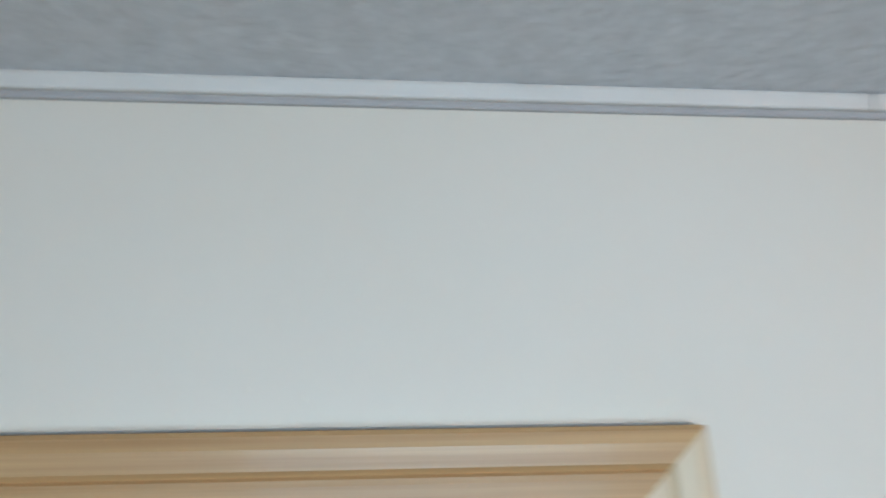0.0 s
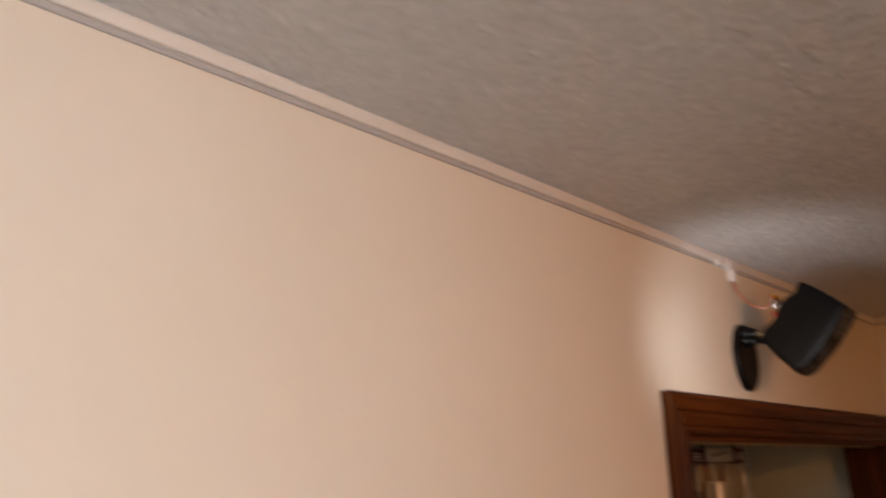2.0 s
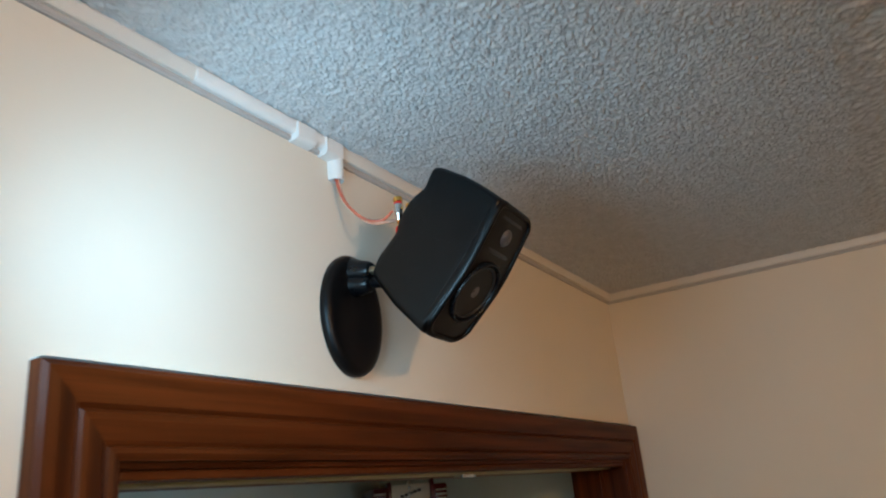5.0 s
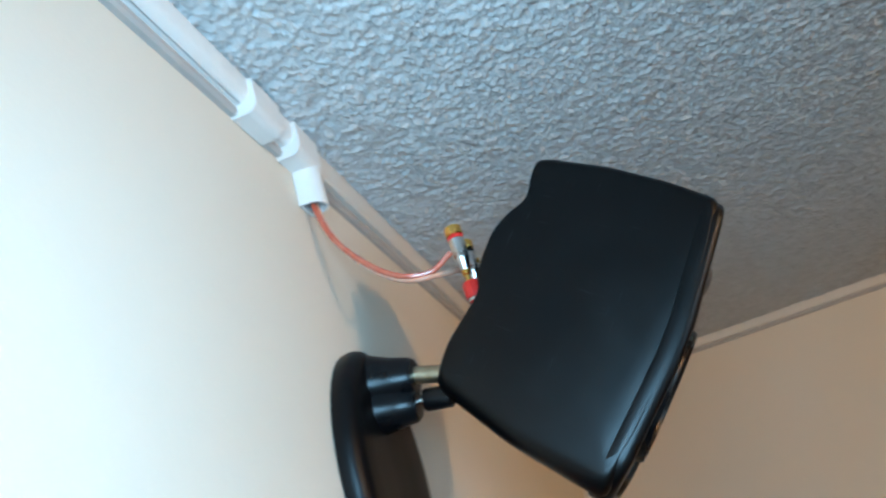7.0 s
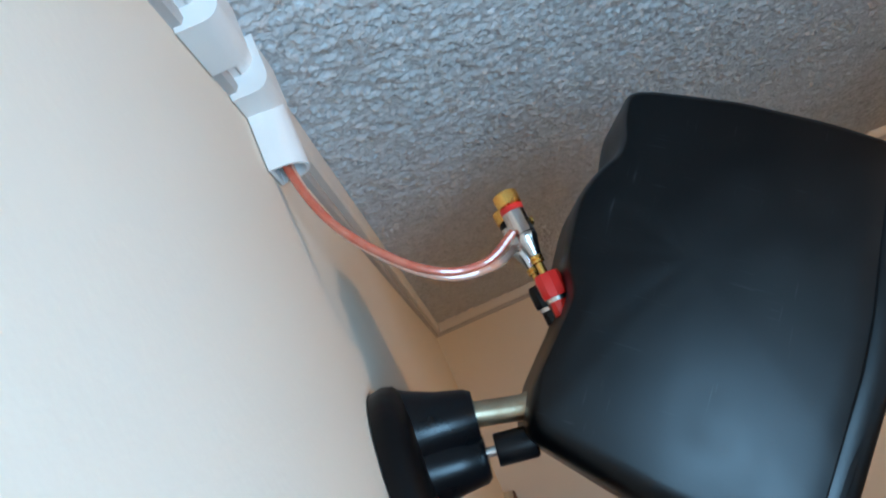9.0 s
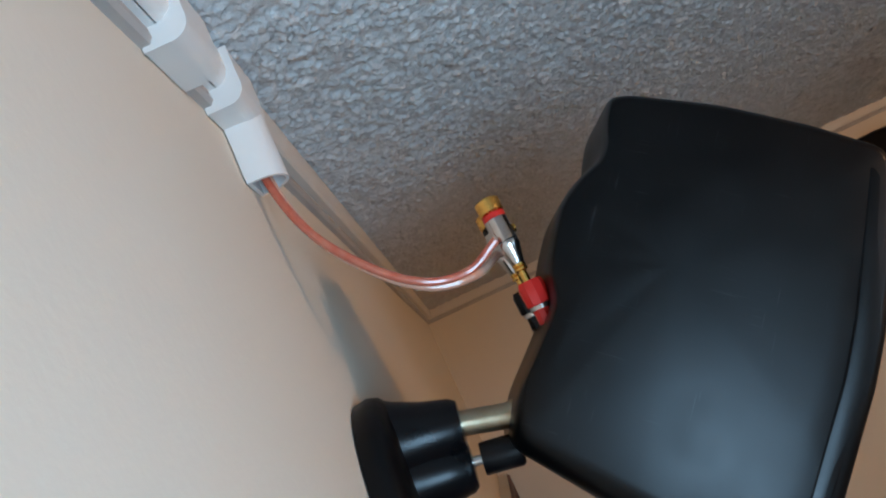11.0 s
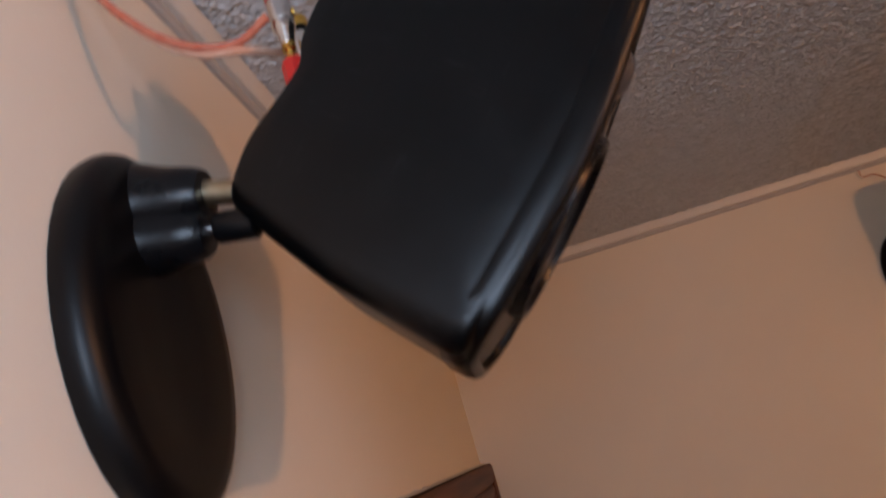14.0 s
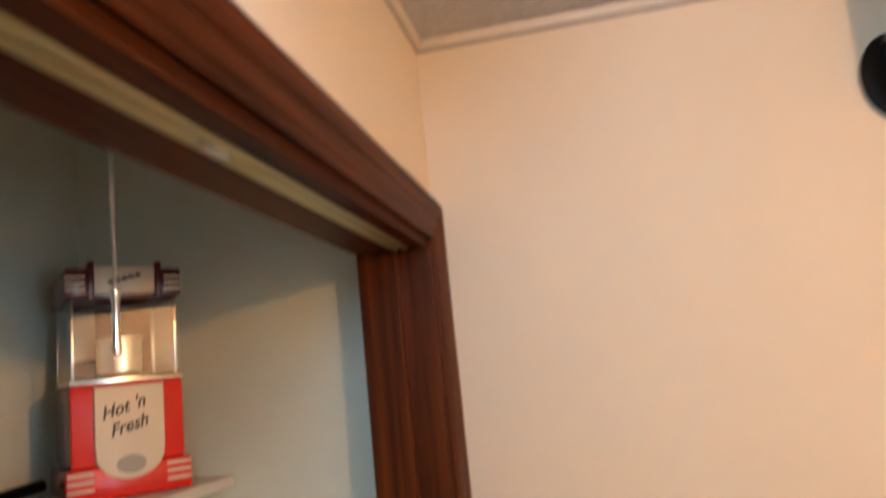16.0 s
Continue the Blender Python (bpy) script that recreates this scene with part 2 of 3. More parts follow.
# the long wall holds the closet opening and a second doorway
D2X1, D2X0, D2Z = -3.241, -4.00, 2.015
bm = bmesh.new()
for x0, x1, z0, z1 in ((WEST, D2X0 - 0.012, 0, H), (D2X0 - 0.012, D2X1 + 0.012, D2Z + 0.012, H), (D2X1 + 0.012, DX0 - 0.012, 0, H),
                       (DX0 - 0.012, DX1 + 0.012, DZ + 0.012, H), (DX1 + 0.012, 0.0, 0, H)):
    box(x0, x1, 0, TH, z0, z1, bm=bm)
tagged(part("wall_north", bm, M_WALL, smooth=False), "cream painted wall with closet opening and doorway", "wall", kind="structure")
slab("wall_east", "cream painted wall with a curtain and small loudspeaker", M_WALL, 0, TH, SOUTH - TH, 0, 0, H)
slab("wall_west", "cream painted plain wall", M_WALL, WEST - TH, WEST, SOUTH - TH, TH, 0, H)
pierced_wall("wall_south", "cream painted wall with a window", M_WALL, 0, SOUTH - TH, SOUTH, WEST, 0, H, WIN)
slab("floor", "brown carpeted floor", M_CARPET, WEST - TH, 1.0, SOUTH - TH, 1.2, -0.1, 0)
slab("wall_closet_back", "grey painted closet back wall", M_CLOSET, -1.75, CX + 0.1, CY, CY + 0.1, 0, H)
slab("wall_closet_side", "grey painted closet side wall", M_CLOSET, CX, CX + 0.1, TH + 0.002, CY, 0, H)
slab("wall_end", "cream painted wall end behind the corner", M_WALL, 0.001, TH, 0.002, TH, 0, H)
slab("wall_closet_end", "grey painted closet end wall", M_CLOSET, -1.75, -1.65, TH + 0.002, CY, 0, H)


def value_noise(nx, ny, step, seed):
    """Smooth random field, one value a cell, whose blobs are about step cells wide."""
    rng = np.random.RandomState(seed)
    g = rng.rand(int(nx / step) + 4, int(ny / step) + 4)
    x, y = np.arange(nx) / step, np.arange(ny) / step
    ix, iy = x.astype(int), y.astype(int)
    fx, fy = x - ix, y - iy
    fx, fy = (fx * fx * (3 - 2 * fx))[:, None], (fy * fy * (3 - 2 * fy))[None]
    a, b = g[np.ix_(ix, iy)], g[np.ix_(ix + 1, iy)]
    c, d = g[np.ix_(ix, iy + 1)], g[np.ix_(ix + 1, iy + 1)]
    return (a * (1 - fx) + b * fx) * (1 - fy) + (c * (1 - fx) + d * fx) * fy


def ceiling_patch(x0, x1, y0, y1, s, blob, seed, deep):
    """Points and quads of a knobbly sheet; the height is the depth of the spray under the board."""
    nx, ny = int((x1 - x0) / s) + 1, int((y1 - y0) / s) + 1
    q = blob / s
    h = 0.55 * value_noise(nx, ny, q, seed) + 0.35 * value_noise(nx, ny, q * 1.9, seed + 1) + 0.25 * value_noise(nx, ny, q * 3.7, seed + 2)
    h = np.clip((h - 0.42) * 2.1, 0, 1)
    deep = np.linspace(deep[0], deep[1], nx)[:, None]
    depth = deep * h + 0.2 * deep * value_noise(nx, ny, 1.3, seed + 3)
    co = np.empty((nx, ny, 3))
    co[..., 0], co[..., 1], co[..., 2] = np.linspace(x0, x1, nx)[:, None], np.linspace(y0, y1, ny)[None], H - depth
    i = np.arange(nx * ny).reshape(nx, ny)
    return co.reshape(-1, 3), np.stack([i[:-1, :-1], i[:-1, 1:], i[1:, 1:], i[1:, :-1]], -1).reshape(-1, 4)


def textured_ceiling():
    """Sprayed ceiling: real relief over the part that the camera passes, finest by the loudspeaker, flat beyond."""
    points, quads, k = [], [], 0
    for patch in ((-1.55, 0.0, -0.6, 0.0, 0.00125, 0.0021, 1, (0.0031, 0.0036)), (-1.55, 0.0, -1.9, -0.592, 0.0028, 0.0036, 11, (0.0036, 0.0042)), (-4.0, -1.542, -1.9, 0.0, 0.0030, 0.0034, 21, (0.0008, 0.0028))):
        co, q = ceiling_patch(*patch)
        points.append(co)
        quads.append(q + k)
        k += len(co)
    points, quads = np.concatenate(points), np.concatenate(quads)
    me = bpy.data.meshes.new("ceiling")
    me.vertices.add(len(points) + 8)
    x0, x1, y0, y1, z0, z1 = WEST - TH, 1.0, SOUTH - TH, 1.2, H + 0.001, H + 0.1
    board = [(x, y, z) for z in (z0, z1) for x, y in ((x0, y0), (x1, y0), (x1, y1), (x0, y1))]
    me.vertices.foreach_set("co", np.concatenate([points, board]).ravel())
    more = np.array([(0, 3, 2, 1), (4, 5, 6, 7), (0, 1, 5, 4), (1, 2, 6, 5), (2, 3, 7, 6), (3, 0, 4, 7)]) + k
    smooth = np.r_[np.ones(len(quads), bool), np.zeros(6, bool)]
    quads = np.concatenate([quads, more])
    me.loops.add(quads.size)
    me.loops.foreach_set("vertex_index", quads.ravel())
    me.polygons.add(len(quads))
    me.polygons.foreach_set("loop_start", np.arange(0, quads.size, 4))
    me.polygons.foreach_set("use_smooth", smooth)
    me.update()
    me.materials.append(M_CEIL)
    return tagged(new("ceiling", me), "white sprayed popcorn-textured ceiling", "ceiling", kind="structure")


textured_ceiling()


# ---------------------------------------------------------------- ceiling trim
def north_profile(rows, x):
    return [(x, -out, z) for out, z in rows]


def east_profile(rows, y):
    return [(-out, y, z) for out, z in rows]


BAND = [(0, H - 0.001), (0.0125, H - 0.001), (0.013, H - 0.005), (0.012, H - 0.011), (0.0105, H - 0.017), (0.009, H - 0.0185), (0.0, H - 0.0185)]
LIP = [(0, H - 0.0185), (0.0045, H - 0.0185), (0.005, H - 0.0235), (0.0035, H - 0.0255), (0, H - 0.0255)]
trim = thing("ceiling_trim", "narrow cream painted moulding under the ceiling", "trim", kind="structure")
for x0, x1 in ((WEST, -2.93), (-2.928, -0.45), (-0.448, 0.0)):
    part("moulding", loft([north_profile(BAND, x0), north_profile(BAND, x1)]), M_TRIM, trim, smooth=False)
# recessed strip whose grey colour carries the shade under the moulding
part("groove", loft([north_profile(LIP, WEST), north_profile(LIP, 0)]), M_GROOVE_SHADE, trim, "groove strip with its shadow put into a darker grey", smooth=False)
part("moulding", loft([east_profile(BAND, SOUTH), east_profile(BAND, -0.013)]), M_TRIM, trim, smooth=False)
part("groove", loft([east_profile(LIP, SOUTH), east_profile(LIP, -0.005)]), M_GROOVE_SHADE, trim, "groove strip with its shadow put into a darker grey", smooth=False)


# ---------------------------------------------------------------- door casings
CASING = [(0.0, 0.002), (0.0, 0.011), (0.006, 0.0135), (0.010, 0.0125), (0.012, 0.0095), (0.016, 0.0125), (0.032, 0.0165), (0.037, 0.0165),
          (0.040, 0.0135), (0.044, 0.0175), (0.060, 0.0205), (0.070, 0.0200), (0.0745, 0.0165), (0.075, 0.002)]


def casing(name, label, x0, x1, z1, wood_h, wood_v):
    """Mitred moulded casing round three sides of an opening in the long wall, with its jambs."""
    frame_ob = thing(name, label, "door frame", kind="structure")

    def station(k):
        if k == 0:
            return [(x0 - w, -d, 0.0) for w, d in CASING]
        if k == 1:
            return [(x0 - w, -d, z1 + w) for w, d in CASING]
        if k == 2:
            return [(x1 + w, -d, z1 + w) for w, d in CASING]
        return [(x1 + w, -d, 0.0) for w, d in CASING]
    part("side_casing", loft([station(0), station(1)]), wood_v, frame_ob, smooth=False)
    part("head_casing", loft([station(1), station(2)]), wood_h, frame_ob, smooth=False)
    part("side_casing", loft([station(2), station(3)]), wood_v, frame_ob, smooth=False)
    r = 0.010
    part("side_jamb", box(x0 - 0.012, x0 - 0.002 + r, -0.002, TH + 0.004, 0, z1 - 0.002, 0.0015), wood_v, frame_ob, smooth=False)
    part("side_jamb", box(x1 + 0.002 - r, x1 + 0.012, -0.002, TH + 0.004, 0, z1 - 0.002, 0.0015), wood_v, frame_ob, smooth=False)
    part("head_jamb", box(x0 - 0.012, x1 + 0.012, -0.0015, TH + 0.004, z1 - 0.006, z1 + 0.0115, 0.0015), wood_h, frame_ob, smooth=False)
    return frame_ob


closet_frame = casing("door_frame_1", "dark red-brown stained wood casing round the closet", DX0, DX1, DZ, M_WOOD, M_WOOD_V)
# stop boards make the step seen inside the jambs
part("stop_board", box(DX1 - 0.031, DX1 - 0.0085, 0.052, TH + 0.002, 0, DZ - 0.008, 0.002), M_WOOD_V, closet_frame, smooth=False)
part("stop_board", box(DX0 + 0.0085, DX0 + 0.020, 0.052, TH + 0.002, 0, DZ - 0.008, 0.002), M_WOOD_V, closet_frame, smooth=False)
part("head_board", box(DX0 + 0.009, DX1 - 0.009, 0.060, TH + 0.002, DZ - 0.0165, DZ - 0.0065, 0.002), M_WOOD, closet_frame, smooth=False)
part("head_board", box(DX0 + 0.009, DX1 - 0.009, 0.0, 0.0285, DZ - 0.0150, DZ - 0.0065, 0.002), M_WOOD, closet_frame, smooth=False)
tk = [(0.029, -0.0065), (0.029, -0.0160), (0.031, -0.0178), (0.039, -0.0178), (0.041, -0.0135), (0.048, -0.0135), (0.050, -0.0178), (0.057, -0.0178), (0.059, -0.0160), (0.059, -0.0065)]
track = part("track", loft([[(x, y, DZ + z) for y, z in tk] for x in (DX0 + 0.012, DX1 - 0.021)]), M_TRACKM, closet_frame, "brass-coloured metal sliding door track", smooth=False)
part("guide", box(-0.765, -0.725, 0.036, 0.052, DZ - 0.0220, DZ - 0.0120, 0.002), M_CHROME, closet_frame, "shiny metal clip in the track")

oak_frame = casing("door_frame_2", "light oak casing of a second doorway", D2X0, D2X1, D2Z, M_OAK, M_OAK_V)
door = thing("door", "closed light oak flush door", "door")
part("slab", box(D2X0 + 0.010, D2X1 - 0.010, 0.055, 0.09, 0.008, D2Z - 0.008, 0.002), M_OAK_V, door)
part("knob", lathe([(0, 0), (0.012, 0.0), (0.010, 0.03), (0.026, 0.04), (0.028, 0.055), (0.018, 0.066), (0, 0.068)], axis_pose((D2X0 + 0.075, 0.055, 1.0), (0, -1, 0))), M_BRASS, door, "brass door knob")


def caulk_line(x0, x1, z, seed, parent, mat):
    rng = random.Random(seed)
    bm = bmesh.new()
    rings, x = [], x0
    while x < x1:
        r = 0.0012 + 0.0016 * rng.random() ** 2
        rings.append([(x, -0.001, z + r * 1.3), (x, -0.004 - r, z + r * 0.8), (x, -0.015 - r, z + 0.0012), (x, -0.001, z - 0.001)])
        x += 0.006 + 0.02 * rng.random()
    return part("caulk", loft(rings, bm=bm), mat, parent, "uneven bead of white caulk and paint")


caulk_line(DX0 - 0.074, DX1 + 0.07, DZ + 0.0755, 3, closet_frame, M_CAULK)
caulk_line(D2X0 - 0.074, D2X1 + 0.07, D2Z + 0.0755, 5, oak_frame, M_CAULK)


# ---------------------------------------------------------------- raceway on the long wall
EL = -1.094                                     # the drop's middle
raceway = thing("cable_raceway", "white plastic cable raceway along the ceiling moulding", "cable cover")


def race_rows(grow=0.0, low=0.0):
    """Half-rounded cover profile (out, up) hugging the moulding."""
    z0, z1 = 2.4055 - low, H - 0.004
    out = 0.0145 + grow
    rows = [(0.0005, z0), (out * 0.55, z0)]
    for k in range(7):
        a = -math.pi / 2 + k * math.pi / 12
        rows.append((out - 0.007 + 0.007 * math.cos(a), z0 + 0.007 + 0.007 * math.sin(a)))
    rows += [(out, z1), (0.0005, z1)]
    return rows


part("channel", loft([north_profile(race_rows(), x) for x in (-1.33, EL - 0.012)]), M_RACE, raceway)
part("coupler", loft([north_profile(race_rows(0.0025, 0.0075), x) for x in (-1.176, -1.1435)]), M_RACE, raceway, "wider white coupling sleeve")
part("coupler", loft([north_profile(race_rows(0.0025, 0.0085), x) for x in (EL - 0.028, EL + 0.004)]), M_RACE, raceway, "wider white coupling sleeve")


for x0, x1, g, low in ((-1.1772, -1.1758, 0.0031, 0.0081), (EL - 0.0295, EL - 0.0279, 0.0032, 0.0091)):
    part("lip", loft([north_profile(race_rows(g, low), x) for x in (x0, x1)]), M_RACE, raceway, "thin raised rim of a sleeve")


def drop_ring(z, g=0.0, wall=0.0):
    w, d = 0.0105 + g - wall, 0.0165 + g - wall
    pts = [(EL - w, -0.0006 - wall)]
    for k in range(9):
        a = math.pi - k * math.pi / 8
        pts.append((EL + w * math.cos(a) * (0.98), -d + w - w * math.sin(a) if d > w else -d * math.sin(a)))
    pts.append((EL + w, -0.0006 - wall))
    return [(x, y, z) for x, y in pts]


outer = [drop_ring(2.412), drop_ring(2.371)]
inner = [drop_ring(2.371, 0, 0.0016), drop_ring(2.395, 0, 0.0016)]
part("drop", loft(outer + inner), M_RACE, raceway, "short downward end piece with open mouth")

# ---------------------------------------------------------------- the loudspeaker
SPX = -1.067                                    # its middle plane


def rounded_path(rows, r, n=5):
    """Closed polygon with rounded corners."""
    out = []
    k = len(rows)
    for i in range(k):
        a, b, c = Vector(rows[i - 1]), Vector(rows[i]), Vector(rows[(i + 1) % k])
        d1, d2 = (a - b), (c - b)
        q = min(r, d1.length * 0.45, d2.length * 0.45)
        p1, p2 = b + d1.normalized() * q, b + d2.normalized() * q
        for s in range(n + 1):
            t = s / n
            out.append(((1 - t) ** 2 * p1 + 2 * t * (1 - t) * b + t * t * p2)[:])
    return out


def inset(poly, d):
    out, k = [], len(poly)
    area = sum(poly[i - 1][0] * poly[i][1] - poly[i][0] * poly[i - 1][1] for i in range(k))
    for i in range(k):
        a, c = Vector(poly[i - 1]), Vector(poly[(i + 1) % k])
        t = (c - a).normalized()
        nrm = Vector((-t.y, t.x)) * (1 if area > 0 else -1)
        out.append((Vector(poly[i]) + nrm * d)[:])
    return out


def satellite(name, label, m, group):
    """A small two-way loudspeaker. Local x across, y up the baffle, z out of the baffle, origin in the baffle's middle."""
    sp = thing(name, label, "loudspeaker", group, at=m)

    def vbow(u):
        """The front bulges between its top and bottom edges."""
        return 0.0075 * (1 - (u / 0.085) ** 2)
    # side outline as (up, out)
    side = [(u, -0.0015 + vbow(u)) for u in (-0.0865, -0.055, -0.028, 0.0, 0.028, 0.056, 0.0825)] + [(0.0855, -0.03), (0.0860, -0.065), (0.0825, -0.100)]
    a, b = Vector((0.0800, -0.108)), Vector((-0.060, -0.112))
    rear = [(0.0, 0.0), (0.08, -0.001), (0.15, -0.004), (0.20, -0.004), (0.27, 0.002), (0.36, 0.006), (0.48, 0.005), (0.57, 0.003), (0.64, -0.003), (0.71, -0.003),
            (0.82, -0.0015), (0.93, 0.0)]
    way = (b - a)
    out = Vector((way.y, -way.x)).normalized()
    out = out if out.y < 0 else -out
    side += [tuple(a + way * s + out * o) for s, o in rear]
    side += [(-0.0690, -0.1085), (-0.0808, -0.058)]
    side = rounded_path(side, 0.006, 3)

    def half(outp):
        t = min(1.0, max(0.0, (outp + 0.112) / 0.112))
        return 0.031 + 0.017 * t ** 0.8

    def shrunk(w):
        """The outline between the middle plane (w = 0) and the cheeks (w = 1), which stand higher off the belly."""
        return [(u + w * (0.013 * max(0.0, -u) / 0.088 - 0.006 * max(0.0, u) / 0.086), o * (1 - 0.045 * w) - 0.003 * w) for u, o in side]
    r, rings = 0.012, []
    turns = [k * math.pi / 16 for k in range(9)]
    for ang in turns:
        rings.append([(-(half(o) - r + r * math.cos(ang)), u, o) for u, o in shrunk(1 - math.sin(ang))])
    for ang in reversed(turns):
        rings.append([(half(o) - r + r * math.cos(ang), u, o) for u, o in shrunk(1 - math.sin(ang))])
    # domed cheeks
    bm = loft(rings, caps=False)
    bm.verts.ensure_lookup_table()
    k = len(side)
    for first, sign in ((0, -1), ((len(rings) - 1) * k, 1)):
        bm.verts.ensure_lookup_table()
        ring_v = [bm.verts[first + i] for i in range(k)]
        cen = sum((v.co for v in ring_v), Vector()) / k
        prev = ring_v
        for s in (0.8, 0.6, 0.4, 0.2, 0.06):
            cur = [bm.verts.new(cen + (v.co - cen) * s + Vector((sign * 0.0016 * (1 - s * s), 0, 0))) for v in ring_v]
            for i in range(k):
                j = (i + 1) % k
                bm.faces.new((prev[i], prev[j], cur[j], cur[i]))
            prev = cur
        bm.faces.new(prev)
    cab = part("cabinet", bm, M_BLACK, sp, "scuffed matt black moulded cabinet", angle=0.75)
    # sunk baffle inside a rounded hood
    rect = [(-0.0280, -0.0812), (0.0280, -0.0812), (0.0412, -0.0715), (0.0422, 0.0), (0.0412, 0.0715), (0.0330, 0.0775), (-0.0330, 0.0775), (-0.0412, 0.0715), (-0.0422, 0.0), (-0.0412, -0.0715)]
    path = rounded_path(rect, 0.010, 4)

    def bow(x, y):
        return 0.0012 * (1 - (x / 0.046) ** 2)

    # bezel: a shallow hood pushed over the cabinet, with a fine step where the two meet
    hood = rounded_path([(-0.0300, -0.0870), (0.0300, -0.0870), (0.0472, -0.0740), (0.0482, 0.0), (0.0472, 0.0740), (0.0360, 0.0832), (-0.0360, 0.0832), (-0.0472, 0.0740), (-0.0482, 0.0), (-0.0472, -0.0740)], 0.012, 5)
    rings = [[(x, y, z + vbow(y)) for x, y in inset(hood, d)]
             for d, z in ((0.0006, -0.0112), (0.0001, -0.0110), (-0.0002, -0.0105), (-0.0002, -0.0030), (0.0004, -0.0006), (0.0020, 0.0008), (0.0042, 0.0010), (0.0056, 0.0004), (0.0062, -0.0012), (0.0064, -0.0095))]
    part("bezel", loft(rings, caps=False), M_BLACK, sp, "satin black rounded front hood", angle=1.0)
    levels = [(0.0, -0.0100), (0.0, -0.0076), (0.0012, -0.0071), (0.004, -0.0070), (0.008, -0.0070), (0.011, -0.0070)]
    rings = []
    for d, z in levels:
        rings.append([(x, y, z + vbow(y)) for x, y in inset(path, d)])
    bm = loft(rings, caps=False)
    bm.verts.ensure_lookup_table()
    kk = len(path)
    last = [bm.verts[(len(levels) - 1) * kk + i] for i in range(kk)]
    cen = sum((v.co for v in last), Vector()) / kk
    for s in (0.75, 0.5, 0.25):
        cur = []
        for v in [bm.verts[(len(levels) - 1) * kk + i] for i in range(kk)]:
            q = Vector((cen.x + (v.co.x - cen.x) * s, cen.y + (v.co.y - cen.y) * s, 0))
            q.z = -0.007 + vbow(q.y) + 0.85 * bow(q.x, q.y)
            cur.append(bm.verts.new(q))
        for i in range(kk):
            j = (i + 1) % kk
            bm.faces.new((last[i], last[j], cur[j], cur[i]))
        last = cur
        bm.verts.ensure_lookup_table()
    bm.faces.new(last)
    baf = part("baffle", bm, M_BLACK_GLOSS, sp, "satin black sunk front plate")
    # woofer: proud ring, rubber roll, cone and cap
    at = pose(0, -0.021, vbow(-0.021), 2.5) @ Matrix.Diagonal((0.92, 0.92, 1, 1))
    wf = part("woofer", lathe([(0.0425, -0.0075), (0.0425, 0.0003), (0.0412, 0.0022), (0.0395, 0.0022), (0.0380, 0.0), (0.0378, -0.0045)], at, 48), M_BLACK_GLOSS, sp, "round woofer with glossy black ring")
    part("surround", lathe([(0.0378, -0.0030), (0.0360, -0.0006), (0.0335, -0.0006), (0.0318, -0.0034), (0.0318, -0.0045), (0.0378, -0.0045)], at, 48), M_RUBBER, wf)
    part("cone", lathe([(0.0318, -0.0034), (0.022, -0.0050), (0.0135, -0.0058), (0.0130, -0.0060), (0, -0.0061)], at, 48), M_CONE, wf, "dull grey cone")
    part("dust_cap", lathe([(0.0133, -0.0058), (0.0120, -0.0036), (0.0090, -0.0020), (0.0045, -0.0010), (0, -0.0007)], at, 32), M_CAP, wf, "shiny grey dome")
    # tweeter: recessed trapezoid horn
    horn = rounded_path([(-0.030, 0.028), (0.030, 0.028), (0.034, 0.068), (-0.034, 0.068)], 0.010, 4)
    rows = [(-0.0025, -0.0040), (-0.0015, 0.0028), (0.001, 0.0034), (0.005, 0.0014), (0.008, -0.0006)]
    rings = [[(x, y, z - 0.0025 + vbow(y) - 0.010 * 0.85 * (x / 0.050) ** 2) for x, y in inset(horn, d)] for d, z in rows]
    tw = part("tweeter", loft(rings), M_HORN, sp, "grey tweeter horn plate")
    part("dome", lathe([(0.0105, 0.0), (0.0105, 0.002), (0.008, 0.0045), (0.004, 0.0058), (0, 0.006)], Matrix.Translation((0, 0.048, -0.0034 + vbow(0.048))), 24), M_CAP, tw, "shiny small dome")
    for x, y in ((-0.029, -0.0735), (0.029, -0.0735), (-0.034, 0.0705), (0.034, 0.0705)):
        part("screw", lathe([(0.0036, -0.004), (0.0036, 0.0008), (0.0026, 0.0014), (0.0022, 0.0004), (0, 0.0002)], Matrix.Translation((x, y, -0.0066 + vbow(y))), 12), M_BLACK, sp)
    # binding posts stand in the rear recess
    back = (m.to_3x3().inverted() @ Vector((0, 0, 1)))
    for x, mat, word in ((-0.014, M_RED, "red plastic binding post"), (0.014, M_BLACK_GLOSS, "black plastic binding post")):
        base = Vector((x, -0.0125, -0.110))
        rows = [(0.0040, -0.006), (0.0040, 0.002), (0.0052, 0.002), (0.0056, 0.003), (0.0058, 0.0105), (0.0050, 0.0125), (0.0045, 0.0125), (0, 0.0126)]
        post = part("binding_post", lathe(rows, axis_pose(base, back), 10), mat, sp, word, angle=0.4)
        part("washer", lathe([(0.0047, 0.0), (0.0047, 0.0018), (0, 0.0019)], axis_pose(base, back), 16), M_CHROME, post)
    return sp


